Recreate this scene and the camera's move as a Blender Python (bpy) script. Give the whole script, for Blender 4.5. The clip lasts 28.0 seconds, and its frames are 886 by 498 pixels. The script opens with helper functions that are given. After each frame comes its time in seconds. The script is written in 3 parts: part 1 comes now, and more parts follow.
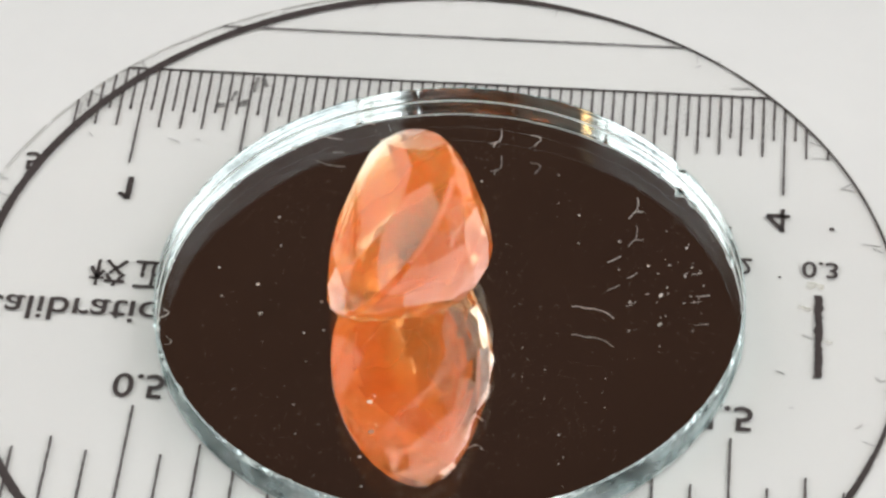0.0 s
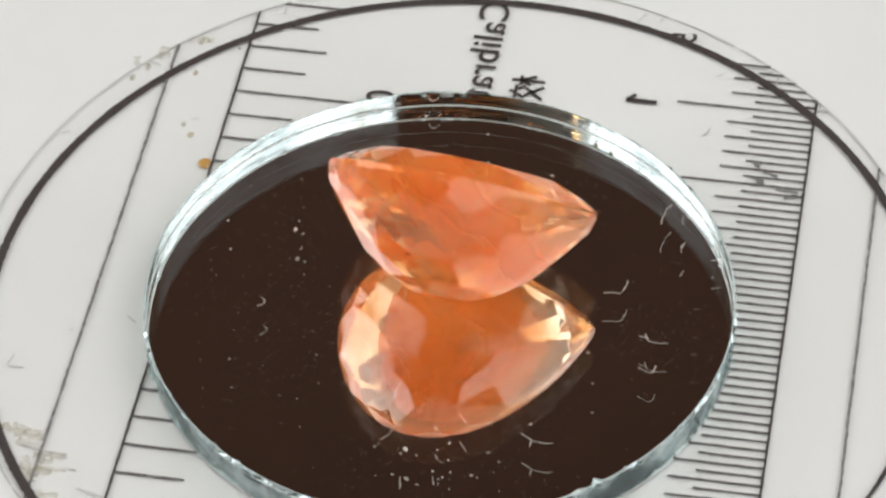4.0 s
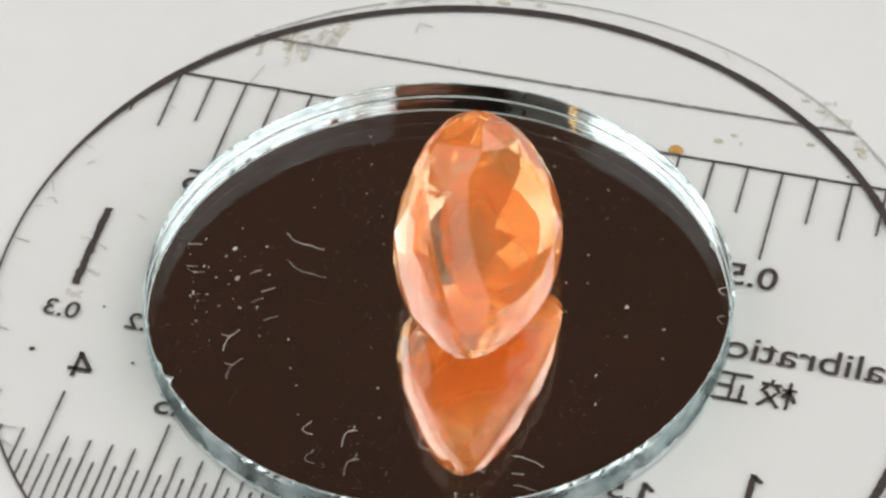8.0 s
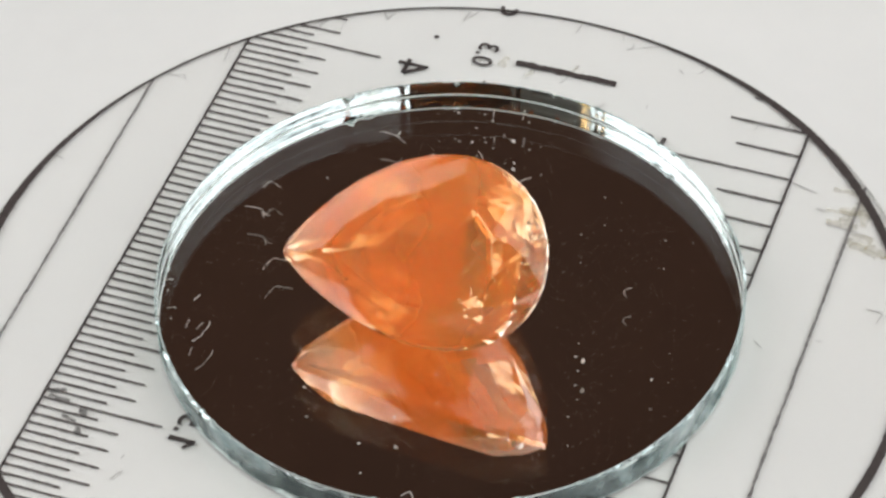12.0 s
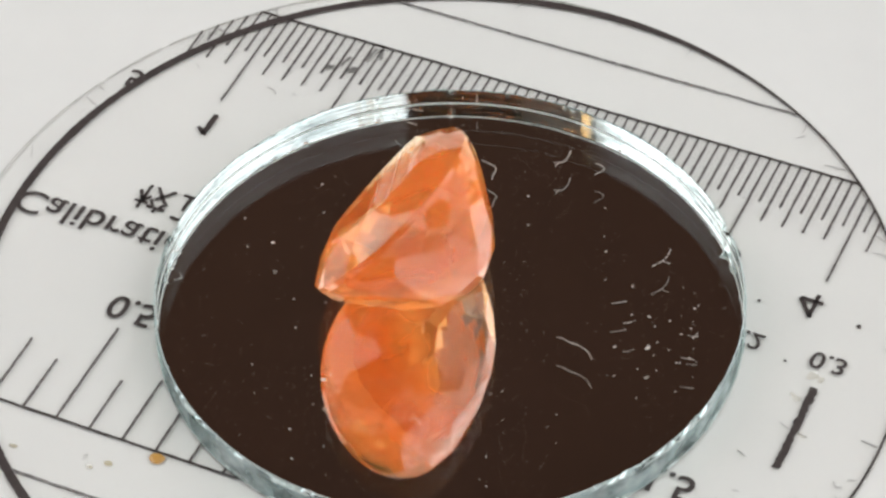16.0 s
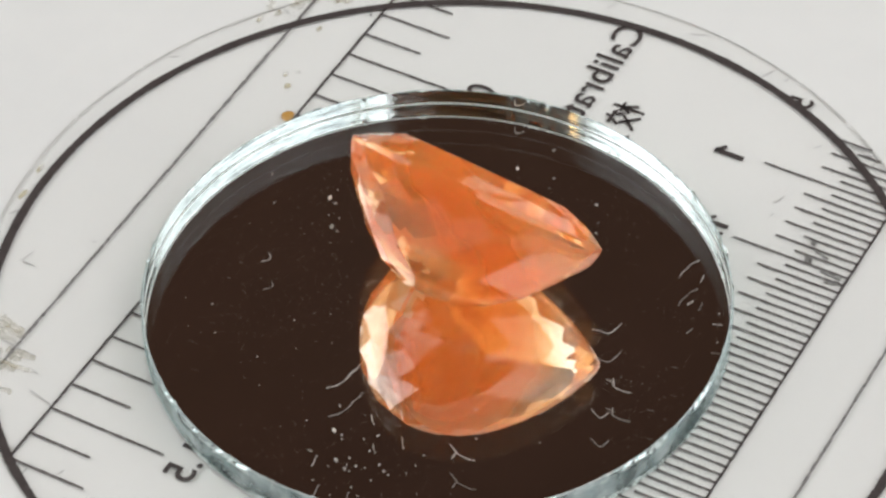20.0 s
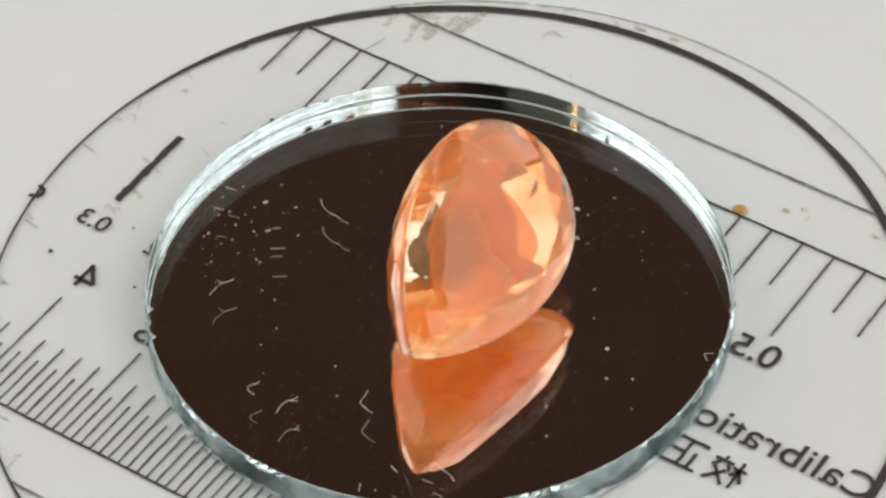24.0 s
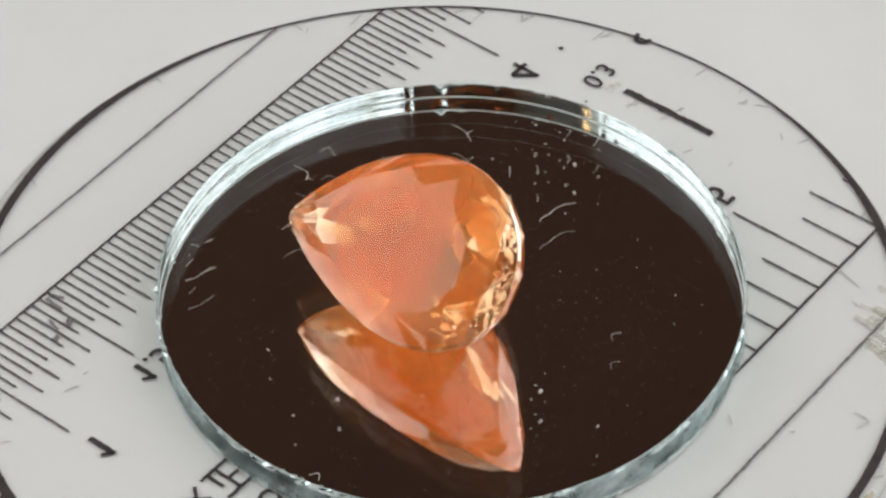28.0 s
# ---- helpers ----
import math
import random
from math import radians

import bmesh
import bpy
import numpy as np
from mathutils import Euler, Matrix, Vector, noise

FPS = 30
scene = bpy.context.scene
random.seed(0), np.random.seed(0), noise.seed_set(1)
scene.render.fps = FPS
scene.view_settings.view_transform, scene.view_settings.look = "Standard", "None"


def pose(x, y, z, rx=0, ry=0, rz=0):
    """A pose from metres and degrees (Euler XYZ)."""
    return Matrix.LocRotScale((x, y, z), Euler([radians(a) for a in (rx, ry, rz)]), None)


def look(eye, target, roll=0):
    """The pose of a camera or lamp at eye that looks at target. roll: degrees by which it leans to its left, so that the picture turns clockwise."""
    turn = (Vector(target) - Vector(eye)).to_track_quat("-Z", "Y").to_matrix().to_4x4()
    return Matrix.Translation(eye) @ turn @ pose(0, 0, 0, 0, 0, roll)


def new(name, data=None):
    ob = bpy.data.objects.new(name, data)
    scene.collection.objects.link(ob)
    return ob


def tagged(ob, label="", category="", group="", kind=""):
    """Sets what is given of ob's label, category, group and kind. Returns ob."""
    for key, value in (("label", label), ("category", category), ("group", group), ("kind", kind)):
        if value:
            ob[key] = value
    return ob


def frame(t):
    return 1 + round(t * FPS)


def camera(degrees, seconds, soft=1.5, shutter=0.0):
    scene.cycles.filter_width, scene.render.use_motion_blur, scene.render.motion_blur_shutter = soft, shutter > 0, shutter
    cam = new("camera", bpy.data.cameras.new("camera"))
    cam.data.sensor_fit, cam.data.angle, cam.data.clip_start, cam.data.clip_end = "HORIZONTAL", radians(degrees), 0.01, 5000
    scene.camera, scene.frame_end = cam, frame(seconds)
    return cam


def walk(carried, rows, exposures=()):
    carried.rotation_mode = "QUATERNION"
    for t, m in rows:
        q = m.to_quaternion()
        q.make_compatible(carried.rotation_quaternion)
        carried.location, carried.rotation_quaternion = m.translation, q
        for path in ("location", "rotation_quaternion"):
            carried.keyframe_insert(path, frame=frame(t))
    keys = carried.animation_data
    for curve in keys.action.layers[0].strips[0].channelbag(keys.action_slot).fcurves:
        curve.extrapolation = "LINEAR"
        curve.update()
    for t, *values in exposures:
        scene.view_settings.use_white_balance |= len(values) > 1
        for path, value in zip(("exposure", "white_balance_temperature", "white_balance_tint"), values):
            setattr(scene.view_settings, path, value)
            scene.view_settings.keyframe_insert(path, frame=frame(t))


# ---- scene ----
import itertools

MM = 0.001
cam = camera(14.69, 28.0, 2.7)

# the camera stands on a support and settles by a hair's breadth at the start
EYE = Vector((0.0, -0.104737, 0.109927))
AIM = Vector((0.0, 0.703172, -0.711019))
SIDE = Vector((0.999725, -0.016628, -0.016523))
RISE = Vector((0.023442, 0.710825, 0.702978))
DRIFT = [(0, -3.8, -2.3), (0.5, -1.7, -0.1), (1, -0.4, 1.2), (2, 0.4, 1.9), (3.5, 0.8, 2.0), (6, 0.9, 0.8), (8, 1.4, 0.2),
         (9, 1.1, -0.7), (10.5, 0, -1.3), (12.5, 0.2, -1.4), (15, -0.6, -1.0), (17, 0.2, 0), (19, -0.5, 0.4), (22, 0, -0.2),
         (24, -0.1, -0.8), (28, -0.3, 0)]
walk(cam, [(t, look(EYE, EYE + AIM * 0.152 - SIDE * dx * 0.025 * MM + RISE * dy * 0.025 * MM, -1.346)) for t, dx, dy in DRIFT],
     [(0, -0.06), (3.5, -0.09), (8, -0.13), (11, -0.10), (21, -0.15), (24, -0.27), (26, -0.31), (28, -0.34)])

# ---- light: daylight from a window on either hand, an unseen ceiling made white to bounce it, dark walls before and behind ----
world = bpy.data.worlds.new("world")
scene.world = world
world.use_nodes = True
sky = world.node_tree.nodes.new("ShaderNodeTexSky")
sky.sky_type, sky.sun_disc, sky.sun_elevation, sky.sun_rotation = "NISHITA", False, radians(40), radians(200)
world.node_tree.links.new(sky.outputs[0], world.node_tree.nodes["Background"].inputs[0])
world.node_tree.nodes["Background"].inputs[1].default_value = 0.1

ROOM_X, ROOM_Y, ROOM_TOP, ROOM_FLOOR = 0.75, 1.35, 2.45, -0.76
# openings: from, to along the wall, and from, to in height
WEST, EAST, SOUTH = (-0.37, 1.0, 0.10, 1.60), (-1.33, 1.02, 0.10, 2.32), (0.40, 0.74, 0.20, 2.10)


def window_light(opening, wall, way, radiance, tint):
    """Daylight that fills one opening; wall names the axis that it stands across and where."""
    width, height = opening[1] - opening[0], opening[3] - opening[2]
    lamp = bpy.data.lights.new("window_daylight", "AREA")
    lamp.shape, lamp.size, lamp.size_y, lamp.color = "RECTANGLE", width, height, tint
    lamp.energy = radiance * math.pi * width * height
    along, up = (opening[0] + opening[1]) / 2, (opening[2] + opening[3]) / 2
    eye = Vector((wall[1], along, up) if wall[0] == "x" else (along, wall[1], up))
    new("window_daylight", lamp).matrix_world = look(eye, eye + Vector(way))


window_light(WEST, ("x", -ROOM_X - 0.003), (1, 0, 0), 2.3, (1.0, 0.978, 0.928))
window_light(EAST, ("x", ROOM_X + 0.003), (-1, 0, 0), 1.9, (1.0, 0.975, 0.92))
window_light(SOUTH, ("y", -ROOM_Y - 0.003), (0, 1, 0), 2.2, (1.0, 0.975, 0.92))

# ---- the turning: one full turn in 15.2 s, clockwise from above ----
TURN = 360 / 15.2
RETICLE_ANGLE = -5.97


def spin(t):
    return pose(0, 0, 0, 0, 0, -0.12 - TURN * t)


# ---- materials ----
def material(name):
    m = bpy.data.materials.new(name)
    m.use_nodes = True
    nt = m.node_tree
    return m, nt, nt.nodes["Principled BSDF"]


def node(nt, kind, **values):
    n = nt.nodes.new(kind)
    for key, value in values.items():
        n.inputs[key.replace("_", " ")].default_value = value
    return n


def grain(nt, scale, detail=4.0, kind="Object"):
    co = nt.nodes.new("ShaderNodeTexCoord")
    n = node(nt, "ShaderNodeTexNoise", Scale=scale, Detail=detail)
    nt.links.new(co.outputs[kind], n.inputs["Vector"])
    return n


def ramp(nt, source, stops):
    r = nt.nodes.new("ShaderNodeValToRGB")
    while len(r.color_ramp.elements) < len(stops):
        r.color_ramp.elements.new(0.5)
    for e, (at, c) in zip(r.color_ramp.elements, stops):
        e.position, e.color = at, (*c, 1) if len(c) == 3 else c
    nt.links.new(source, r.inputs[0])
    return r


def bumped(nt, shader, source, strength, distance):
    b = node(nt, "ShaderNodeBump", Strength=strength, Distance=distance)
    nt.links.new(source, b.inputs["Height"])
    nt.links.new(b.outputs[0], shader.inputs["Normal"])


def plain(name, low, high, scale, rough, metal=0.0, bump=0.0, distance=0.00002, gloss=0.5):
    """A surface of two close tones with grain at two scales."""
    m, nt, p = material(name)
    a = grain(nt, scale)
    b = grain(nt, scale * 9)
    mix = nt.nodes.new("ShaderNodeMath")
    mix.operation = "MULTIPLY_ADD"
    nt.links.new(b.outputs[0], mix.inputs[0])
    mix.inputs[1].default_value = 0.35
    nt.links.new(a.outputs[0], mix.inputs[2])
    r = ramp(nt, mix.outputs[0], [(0.35, low), (0.95, high)])
    nt.links.new(r.outputs[0], p.inputs["Base Color"])
    p.inputs["Roughness"].default_value, p.inputs["Metallic"].default_value = rough, metal
    p.inputs["Specular IOR Level"].default_value = gloss
    if bump:
        bumped(nt, p, b.outputs[0], bump, distance)
    return m


PLATTER = plain("matt_white_plastic", (0.71, 0.708, 0.695), (0.765, 0.76, 0.742), 60, 0.45, bump=0.15)
TABLE = plain("pale_table", (0.6, 0.58, 0.55), (0.68, 0.66, 0.62), 8, 0.5)
DARK_WALL = plain("dark_brown_wall", (0.032, 0.0166, 0.0114), (0.042, 0.0215, 0.0148), 3, 0.95, gloss=0.05)
SOUTH_WALL = plain("dark_grey_brown_wall", (0.013, 0.0085, 0.0075), (0.019, 0.0125, 0.011), 3, 0.95, gloss=0.05)
CEILING = plain("dim_wall", (0.10, 0.085, 0.075), (0.13, 0.11, 0.095), 3, 0.8)
BOUNCE_CEILING = plain("bounce_ceiling_white", (0.66, 0.645, 0.62), (0.72, 0.705, 0.68), 3, 0.9, gloss=0.1)
FLOOR = plain("wood_floor", (0.12, 0.08, 0.05), (0.18, 0.12, 0.08), 5, 0.5)
INK = plain("black_print_ink", (0.028, 0.021, 0.02), (0.066, 0.052, 0.05), 2600, 0.5)
FINE_INK = plain("thin_worn_print_ink", (0.042, 0.034, 0.032), (0.15, 0.132, 0.128), 3200, 0.55)
WORN_INK = plain("worn_grey_print_ink", (0.05, 0.043, 0.042), (0.28, 0.265, 0.26), 2600, 0.55)
LINT = plain("pale_lint", (0.42, 0.37, 0.33), (0.74, 0.69, 0.63), 3000, 0.9)
STAIN_THIN = plain("thin_glue_smear", (0.42, 0.36, 0.20), (0.62, 0.56, 0.40), 1500, 0.5)
nt = STAIN_THIN.node_tree
patchy = ramp(nt, grain(nt, 700, 4).outputs[0], [(0.38, (0.10, 0.10, 0.10)), (0.62, (0.75, 0.75, 0.75))])
see, veil = nt.nodes.new("ShaderNodeBsdfTransparent"), nt.nodes.new("ShaderNodeMixShader")
nt.links.new(patchy.outputs[0], veil.inputs[0])
nt.links.new(see.outputs[0], veil.inputs[1])
nt.links.new(nt.nodes["Principled BSDF"].outputs[0], veil.inputs[2])
nt.links.new(veil.outputs[0], nt.nodes["Material Output"].inputs["Surface"])
AMBER = plain("amber_resin_drop", (0.44, 0.22, 0.05), (0.58, 0.33, 0.10), 1800, 0.25)
RIM_GREY = plain("sawn_acrylic_rim", (0.30, 0.295, 0.28), (0.66, 0.65, 0.62), 900, 0.5)
SOOT = plain("dark_inclusion", (0.03, 0.015, 0.01), (0.10, 0.05, 0.03), 3000, 0.6)
BACK_PAINT = plain("grey_backing_paint", (0.14, 0.15, 0.15), (0.2, 0.21, 0.21), 500, 0.6)


BULB, nt, p = material("warm_glowing_bulb")
p.inputs["Emission Color"].default_value, p.inputs["Emission Strength"].default_value = (1.0, 0.55, 0.18, 1), 22.0


def clear(name, tint, ior, rough=0.0, bump=0.0, scale=1500):
    m, nt, p = material(name)
    p.inputs["Base Color"].default_value = (*tint, 1)
    p.inputs["Transmission Weight"].default_value, p.inputs["IOR"].default_value, p.inputs["Roughness"].default_value = 1.0, ior, rough
    if bump:
        bumped(nt, p, grain(nt, scale).outputs[0], bump, 0.00006)
    return m


def film_material():
    """Thin clear sheet: lets light straight through, with a faint gloss."""
    m, nt, p = material("clear_acrylic")
    out = nt.nodes["Material Output"]
    thin = nt.nodes.new("ShaderNodeBsdfTransparent")
    thin.inputs[0].default_value = (1.0, 1.0, 0.998, 1)
    gloss = node(nt, "ShaderNodeBsdfGlossy", Roughness=0.04)
    scuff = ramp(nt, grain(nt, 400).outputs[0], [(0.4, (0.03, 0.03, 0.03)), (0.8, (0.16, 0.16, 0.16))])
    nt.links.new(scuff.outputs[0], gloss.inputs["Roughness"])
    mix = nt.nodes.new("ShaderNodeMixShader")
    mix.inputs[0].default_value = 0.012
    nt.links.new(thin.outputs[0], mix.inputs[1])
    nt.links.new(gloss.outputs[0], mix.inputs[2])
    nt.links.new(mix.outputs[0], out.inputs["Surface"])
    return m


FILM = film_material()
GLASS = clear("mirror_glass", (0.985, 0.997, 0.997), 1.5)


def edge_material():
    """Added bluish, half clear skin: stands in for light piped through the glass."""
    m, nt, p = material("piped_light_skin")
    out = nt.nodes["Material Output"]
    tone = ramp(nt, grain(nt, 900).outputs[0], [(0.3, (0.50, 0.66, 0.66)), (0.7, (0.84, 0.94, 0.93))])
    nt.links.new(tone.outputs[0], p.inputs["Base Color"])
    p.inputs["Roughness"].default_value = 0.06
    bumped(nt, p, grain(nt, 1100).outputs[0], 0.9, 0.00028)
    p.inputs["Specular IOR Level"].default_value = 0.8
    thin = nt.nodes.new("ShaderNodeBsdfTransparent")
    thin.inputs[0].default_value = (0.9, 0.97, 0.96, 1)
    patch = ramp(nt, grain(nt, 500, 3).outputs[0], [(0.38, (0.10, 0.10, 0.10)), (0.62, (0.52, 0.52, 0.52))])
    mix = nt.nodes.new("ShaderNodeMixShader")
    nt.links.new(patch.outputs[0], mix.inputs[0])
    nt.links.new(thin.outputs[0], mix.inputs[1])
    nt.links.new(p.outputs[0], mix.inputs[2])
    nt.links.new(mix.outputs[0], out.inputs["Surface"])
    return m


PIPED_LIGHT = edge_material()


def splinter_material():
    """Small fresh breaks along the glass edge: half clear, glinting where a facet meets a window."""
    m, nt, p = material("glass_splinters")
    out = nt.nodes["Material Output"]
    shine = node(nt, "ShaderNodeBsdfGlossy", Roughness=0.08)
    shine.inputs["Color"].default_value = (0.88, 0.98, 0.98, 1)
    thin = nt.nodes.new("ShaderNodeBsdfTransparent")
    patch = ramp(nt, grain(nt, 420, 4).outputs[0], [(0.46, (0.02, 0.02, 0.02)), (0.58, (0.8, 0.8, 0.8))])
    mix = nt.nodes.new("ShaderNodeMixShader")
    nt.links.new(patch.outputs[0], mix.inputs[0])
    nt.links.new(thin.outputs[0], mix.inputs[1])
    nt.links.new(shine.outputs[0], mix.inputs[2])
    nt.links.new(mix.outputs[0], out.inputs["Surface"])
    return m


SPLINTER = splinter_material()
def side_material():
    """Cut and roughly polished side of the glass, its reflected streaks painted round it."""
    m, nt, p = material("polished_glass_side")
    out = nt.nodes["Material Output"]
    co = nt.nodes.new("ShaderNodeTexCoord")
    split = nt.nodes.new("ShaderNodeSeparateXYZ")
    nt.links.new(co.outputs["Object"], split.inputs[0])
    turn = nt.nodes.new("ShaderNodeMath")
    turn.operation = "ARCTAN2"
    nt.links.new(split.outputs[1], turn.inputs[0])
    nt.links.new(split.outputs[0], turn.inputs[1])

    def streaks(round_, high, detail):
        spread = []
        for source, factor in ((turn.outputs[0], round_), (split.outputs[2], high)):
            f = nt.nodes.new("ShaderNodeMath")
            f.operation = "MULTIPLY"
            f.inputs[1].default_value = factor
            nt.links.new(source, f.inputs[0])
            spread.append(f)
        at = nt.nodes.new("ShaderNodeCombineXYZ")
        nt.links.new(spread[0].outputs[0], at.inputs[0])
        nt.links.new(spread[1].outputs[0], at.inputs[1])
        n = node(nt, "ShaderNodeTexNoise", Scale=1.0, Detail=detail, Roughness=0.6)
        nt.links.new(at.outputs[0], n.inputs["Vector"])
        return n

    long_ = streaks(3.2, 4200.0, 3.0)
    short = streaks(30.0, 3000.0, 3.0)
    both = nt.nodes.new("ShaderNodeMath")
    both.operation = "MULTIPLY_ADD"
    both.inputs[1].default_value = 0.35
    nt.links.new(short.outputs[0], both.inputs[0])
    nt.links.new(long_.outputs[0], both.inputs[2])
    # dark and bright of the window reflection, put into the glass colour
    tone = ramp(nt, both.outputs[0], [(0.51, (0.03, 0.035, 0.035)), (0.57, (0.35, 0.41, 0.41)), (0.68, (0.62, 0.70, 0.70)), (0.82, (0.87, 0.94, 0.945))])
    glass = node(nt, "ShaderNodeBsdfGlass", Roughness=0.005, IOR=1.5)
    nt.links.new(tone.outputs[0], glass.inputs["Color"])
    bump = node(nt, "ShaderNodeBump", Strength=0.6, Distance=0.00003)
    nt.links.new(both.outputs[0], bump.inputs["Height"])
    nt.links.new(bump.outputs[0], glass.inputs["Normal"])
    nt.links.new(glass.outputs[0], out.inputs["Surface"])
    return m


GLASS_SIDE = side_material()
GROUND_ARRIS = clear("ground_glass_arris", (0.90, 0.97, 0.97), 1.5, 0.5, 0.8, 2500)
GROUND_ARRIS.node_tree.nodes["Principled BSDF"].inputs["Transmission Weight"].default_value = 0.55
m, nt, p = material("silvering")
p.inputs["Metallic"].default_value, p.inputs["Roughness"].default_value = 1.0, 0.0
tarnish = ramp(nt, grain(nt, 250).outputs[0], [(0.3, (0.94, 0.93, 0.92)), (0.8, (0.97, 0.96, 0.95))])
nt.links.new(tarnish.outputs[0], p.inputs["Base Color"])
SILVER = m


def gem_zone(nt, at_mid, clouding, scale):
    """Where a point lies along the stone, 0.5 at its middle and rising to the tip, with leaning, clouded borders."""
    co = nt.nodes.new("ShaderNodeTexCoord")
    cloud = node(nt, "ShaderNodeTexNoise", Scale=scale, Detail=3.0)
    nt.links.new(co.outputs["Object"], cloud.inputs["Vector"])
    split = nt.nodes.new("ShaderNodeSeparateXYZ")
    nt.links.new(co.outputs["Object"], split.inputs[0])
    along = nt.nodes.new("ShaderNodeMath")
    along.operation = "MULTIPLY_ADD"
    lean = nt.nodes.new("ShaderNodeMath")
    lean.operation = "MULTIPLY_ADD"
    nt.links.new(split.outputs[2], lean.inputs[0])
    lean.inputs[1].default_value = 1.5
    skew = nt.nodes.new("ShaderNodeMath")
    skew.operation = "MULTIPLY_ADD"
    nt.links.new(split.outputs[1], skew.inputs[0])
    skew.inputs[1].default_value = -0.15
    nt.links.new(split.outputs[0], skew.inputs[2])
    nt.links.new(skew.outputs[0], lean.inputs[2])
    nt.links.new(lean.outputs[0], along.inputs[0])
    along.inputs[1].default_value, along.inputs[2].default_value = 1 / 0.014, at_mid - 0.5 * clouding
    zone = nt.nodes.new("ShaderNodeMath")
    zone.operation = "MULTIPLY_ADD"
    nt.links.new(cloud.outputs[0], zone.inputs[0])
    zone.inputs[1].default_value = clouding
    nt.links.new(along.outputs[0], zone.inputs[2])
    return zone


def gem_material():
    """Clear feldspar: nearly colourless at the round end, faintly peach towards the tip."""
    m, nt, p = material("orange_zoned_gem")
    out = nt.nodes["Material Output"]
    zone = gem_zone(nt, 0.58, 0.4, 300.0)
    tone = ramp(nt, zone.outputs[0], [(0.10, (0.90, 0.56, 0.30)), (0.22, (0.90, 0.48, 0.22)), (0.33, (0.90, 0.36, 0.12)), (0.66, (0.90, 0.42, 0.15)), (0.90, (0.92, 0.56, 0.26))])
    nt.links.new(tone.outputs[0], p.inputs["Base Color"])
    p.inputs["Subsurface Weight"].default_value = 0.7
    p.inputs["Subsurface Radius"].default_value = (1.0, 0.42, 0.2)
    p.inputs["Subsurface Scale"].default_value = 0.0016
    p.inputs["Roughness"].default_value, p.inputs["IOR"].default_value = 0.03, 1.55
    glass = node(nt, "ShaderNodeBsdfGlass", Roughness=0.0, IOR=1.56)
    body = ramp(nt, zone.outputs[0], [(0.10, (0.998, 0.998, 0.995)), (0.22, (0.998, 0.99, 0.975)), (0.36, (1.0, 0.94, 0.87)), (0.90, (1.0, 0.97, 0.92))])
    nt.links.new(body.outputs[0], glass.inputs["Color"])
    milk = ramp(nt, zone.outputs[0], [(at, (v, v, v)) for at, v in ((0.10, 0.02), (0.20, 0.05), (0.31, 0.13), (0.58, 0.12), (0.72, 0.06), (0.95, 0.03))])
    mix = nt.nodes.new("ShaderNodeMixShader")
    nt.links.new(milk.outputs[0], mix.inputs[0])
    nt.links.new(glass.outputs[0], mix.inputs[1])
    nt.links.new(p.outputs[0], mix.inputs[2])
    nt.links.new(mix.outputs[0], out.inputs["Surface"])
    return m


GEM = gem_material()


def milky_material(name, clouding, tones, hazes, tints):
    """Milky colour inside the stone: part scatters, the rest goes straight through and is tinted."""
    m, nt, p = material(name)
    out = nt.nodes["Material Output"]
    zone = gem_zone(nt, 0.58, clouding, 330.0)
    tone = ramp(nt, zone.outputs[0], tones)
    back, through_ = nt.nodes.new("ShaderNodeBsdfDiffuse"), nt.nodes.new("ShaderNodeBsdfTranslucent")
    scatter = nt.nodes.new("ShaderNodeMixShader")
    scatter.inputs[0].default_value = 0.5
    for k, shader in enumerate((back, through_)):
        nt.links.new(tone.outputs[0], shader.inputs[0])
        nt.links.new(shader.outputs[0], scatter.inputs[k + 1])
    nt.nodes.remove(p)
    haze = ramp(nt, zone.outputs[0], [(at, (v, v, v)) for at, v in hazes])
    thin = nt.nodes.new("ShaderNodeBsdfTransparent")
    tint = ramp(nt, zone.outputs[0], tints)
    nt.links.new(tint.outputs[0], thin.inputs[0])
    mix = nt.nodes.new("ShaderNodeMixShader")
    nt.links.new(haze.outputs[0], mix.inputs[0])
    nt.links.new(thin.outputs[0], mix.inputs[1])
    nt.links.new(scatter.outputs[0], mix.inputs[2])
    nt.links.new(mix.outputs[0], out.inputs["Surface"])
    return m


BAND = milky_material("milky_orange_band", 0.40,
                      [(0.10, (0.84, 0.62, 0.40)), (0.19, (0.84, 0.48, 0.20)), (0.28, (0.84, 0.33, 0.095)), (0.56, (0.84, 0.33, 0.095)), (0.68, (0.84, 0.40, 0.14)), (0.86, (0.92, 0.60, 0.32))],
                      ((0.11, 0.0), (0.18, 0.05), (0.26, 0.34), (0.55, 0.41), (0.69, 0.27), (0.81, 0.10), (0.94, 0.04)),
                      [(0.10, (1.0, 0.995, 0.985)), (0.18, (1.0, 0.975, 0.93)), (0.28, (1.0, 0.76, 0.50)), (0.56, (1.0, 0.76, 0.50)), (0.68, (1.0, 0.84, 0.64)), (0.86, (1.0, 0.96, 0.89))])


# ---- building helpers ----
def part(name, bm, mat, parent=None, label="", smooth=False):
    me = bpy.data.meshes.new(name)
    bm.to_mesh(me)
    bm.free()
    for x in (mat if isinstance(mat, (list, tuple)) else (mat,)):
        me.materials.append(x)
    if smooth:
        me.polygons.foreach_set("use_smooth", [True] * len(me.polygons))
    ob = new(name, me)
    if parent:
        ob.parent = parent
    if label:
        ob["label"] = label
    return ob


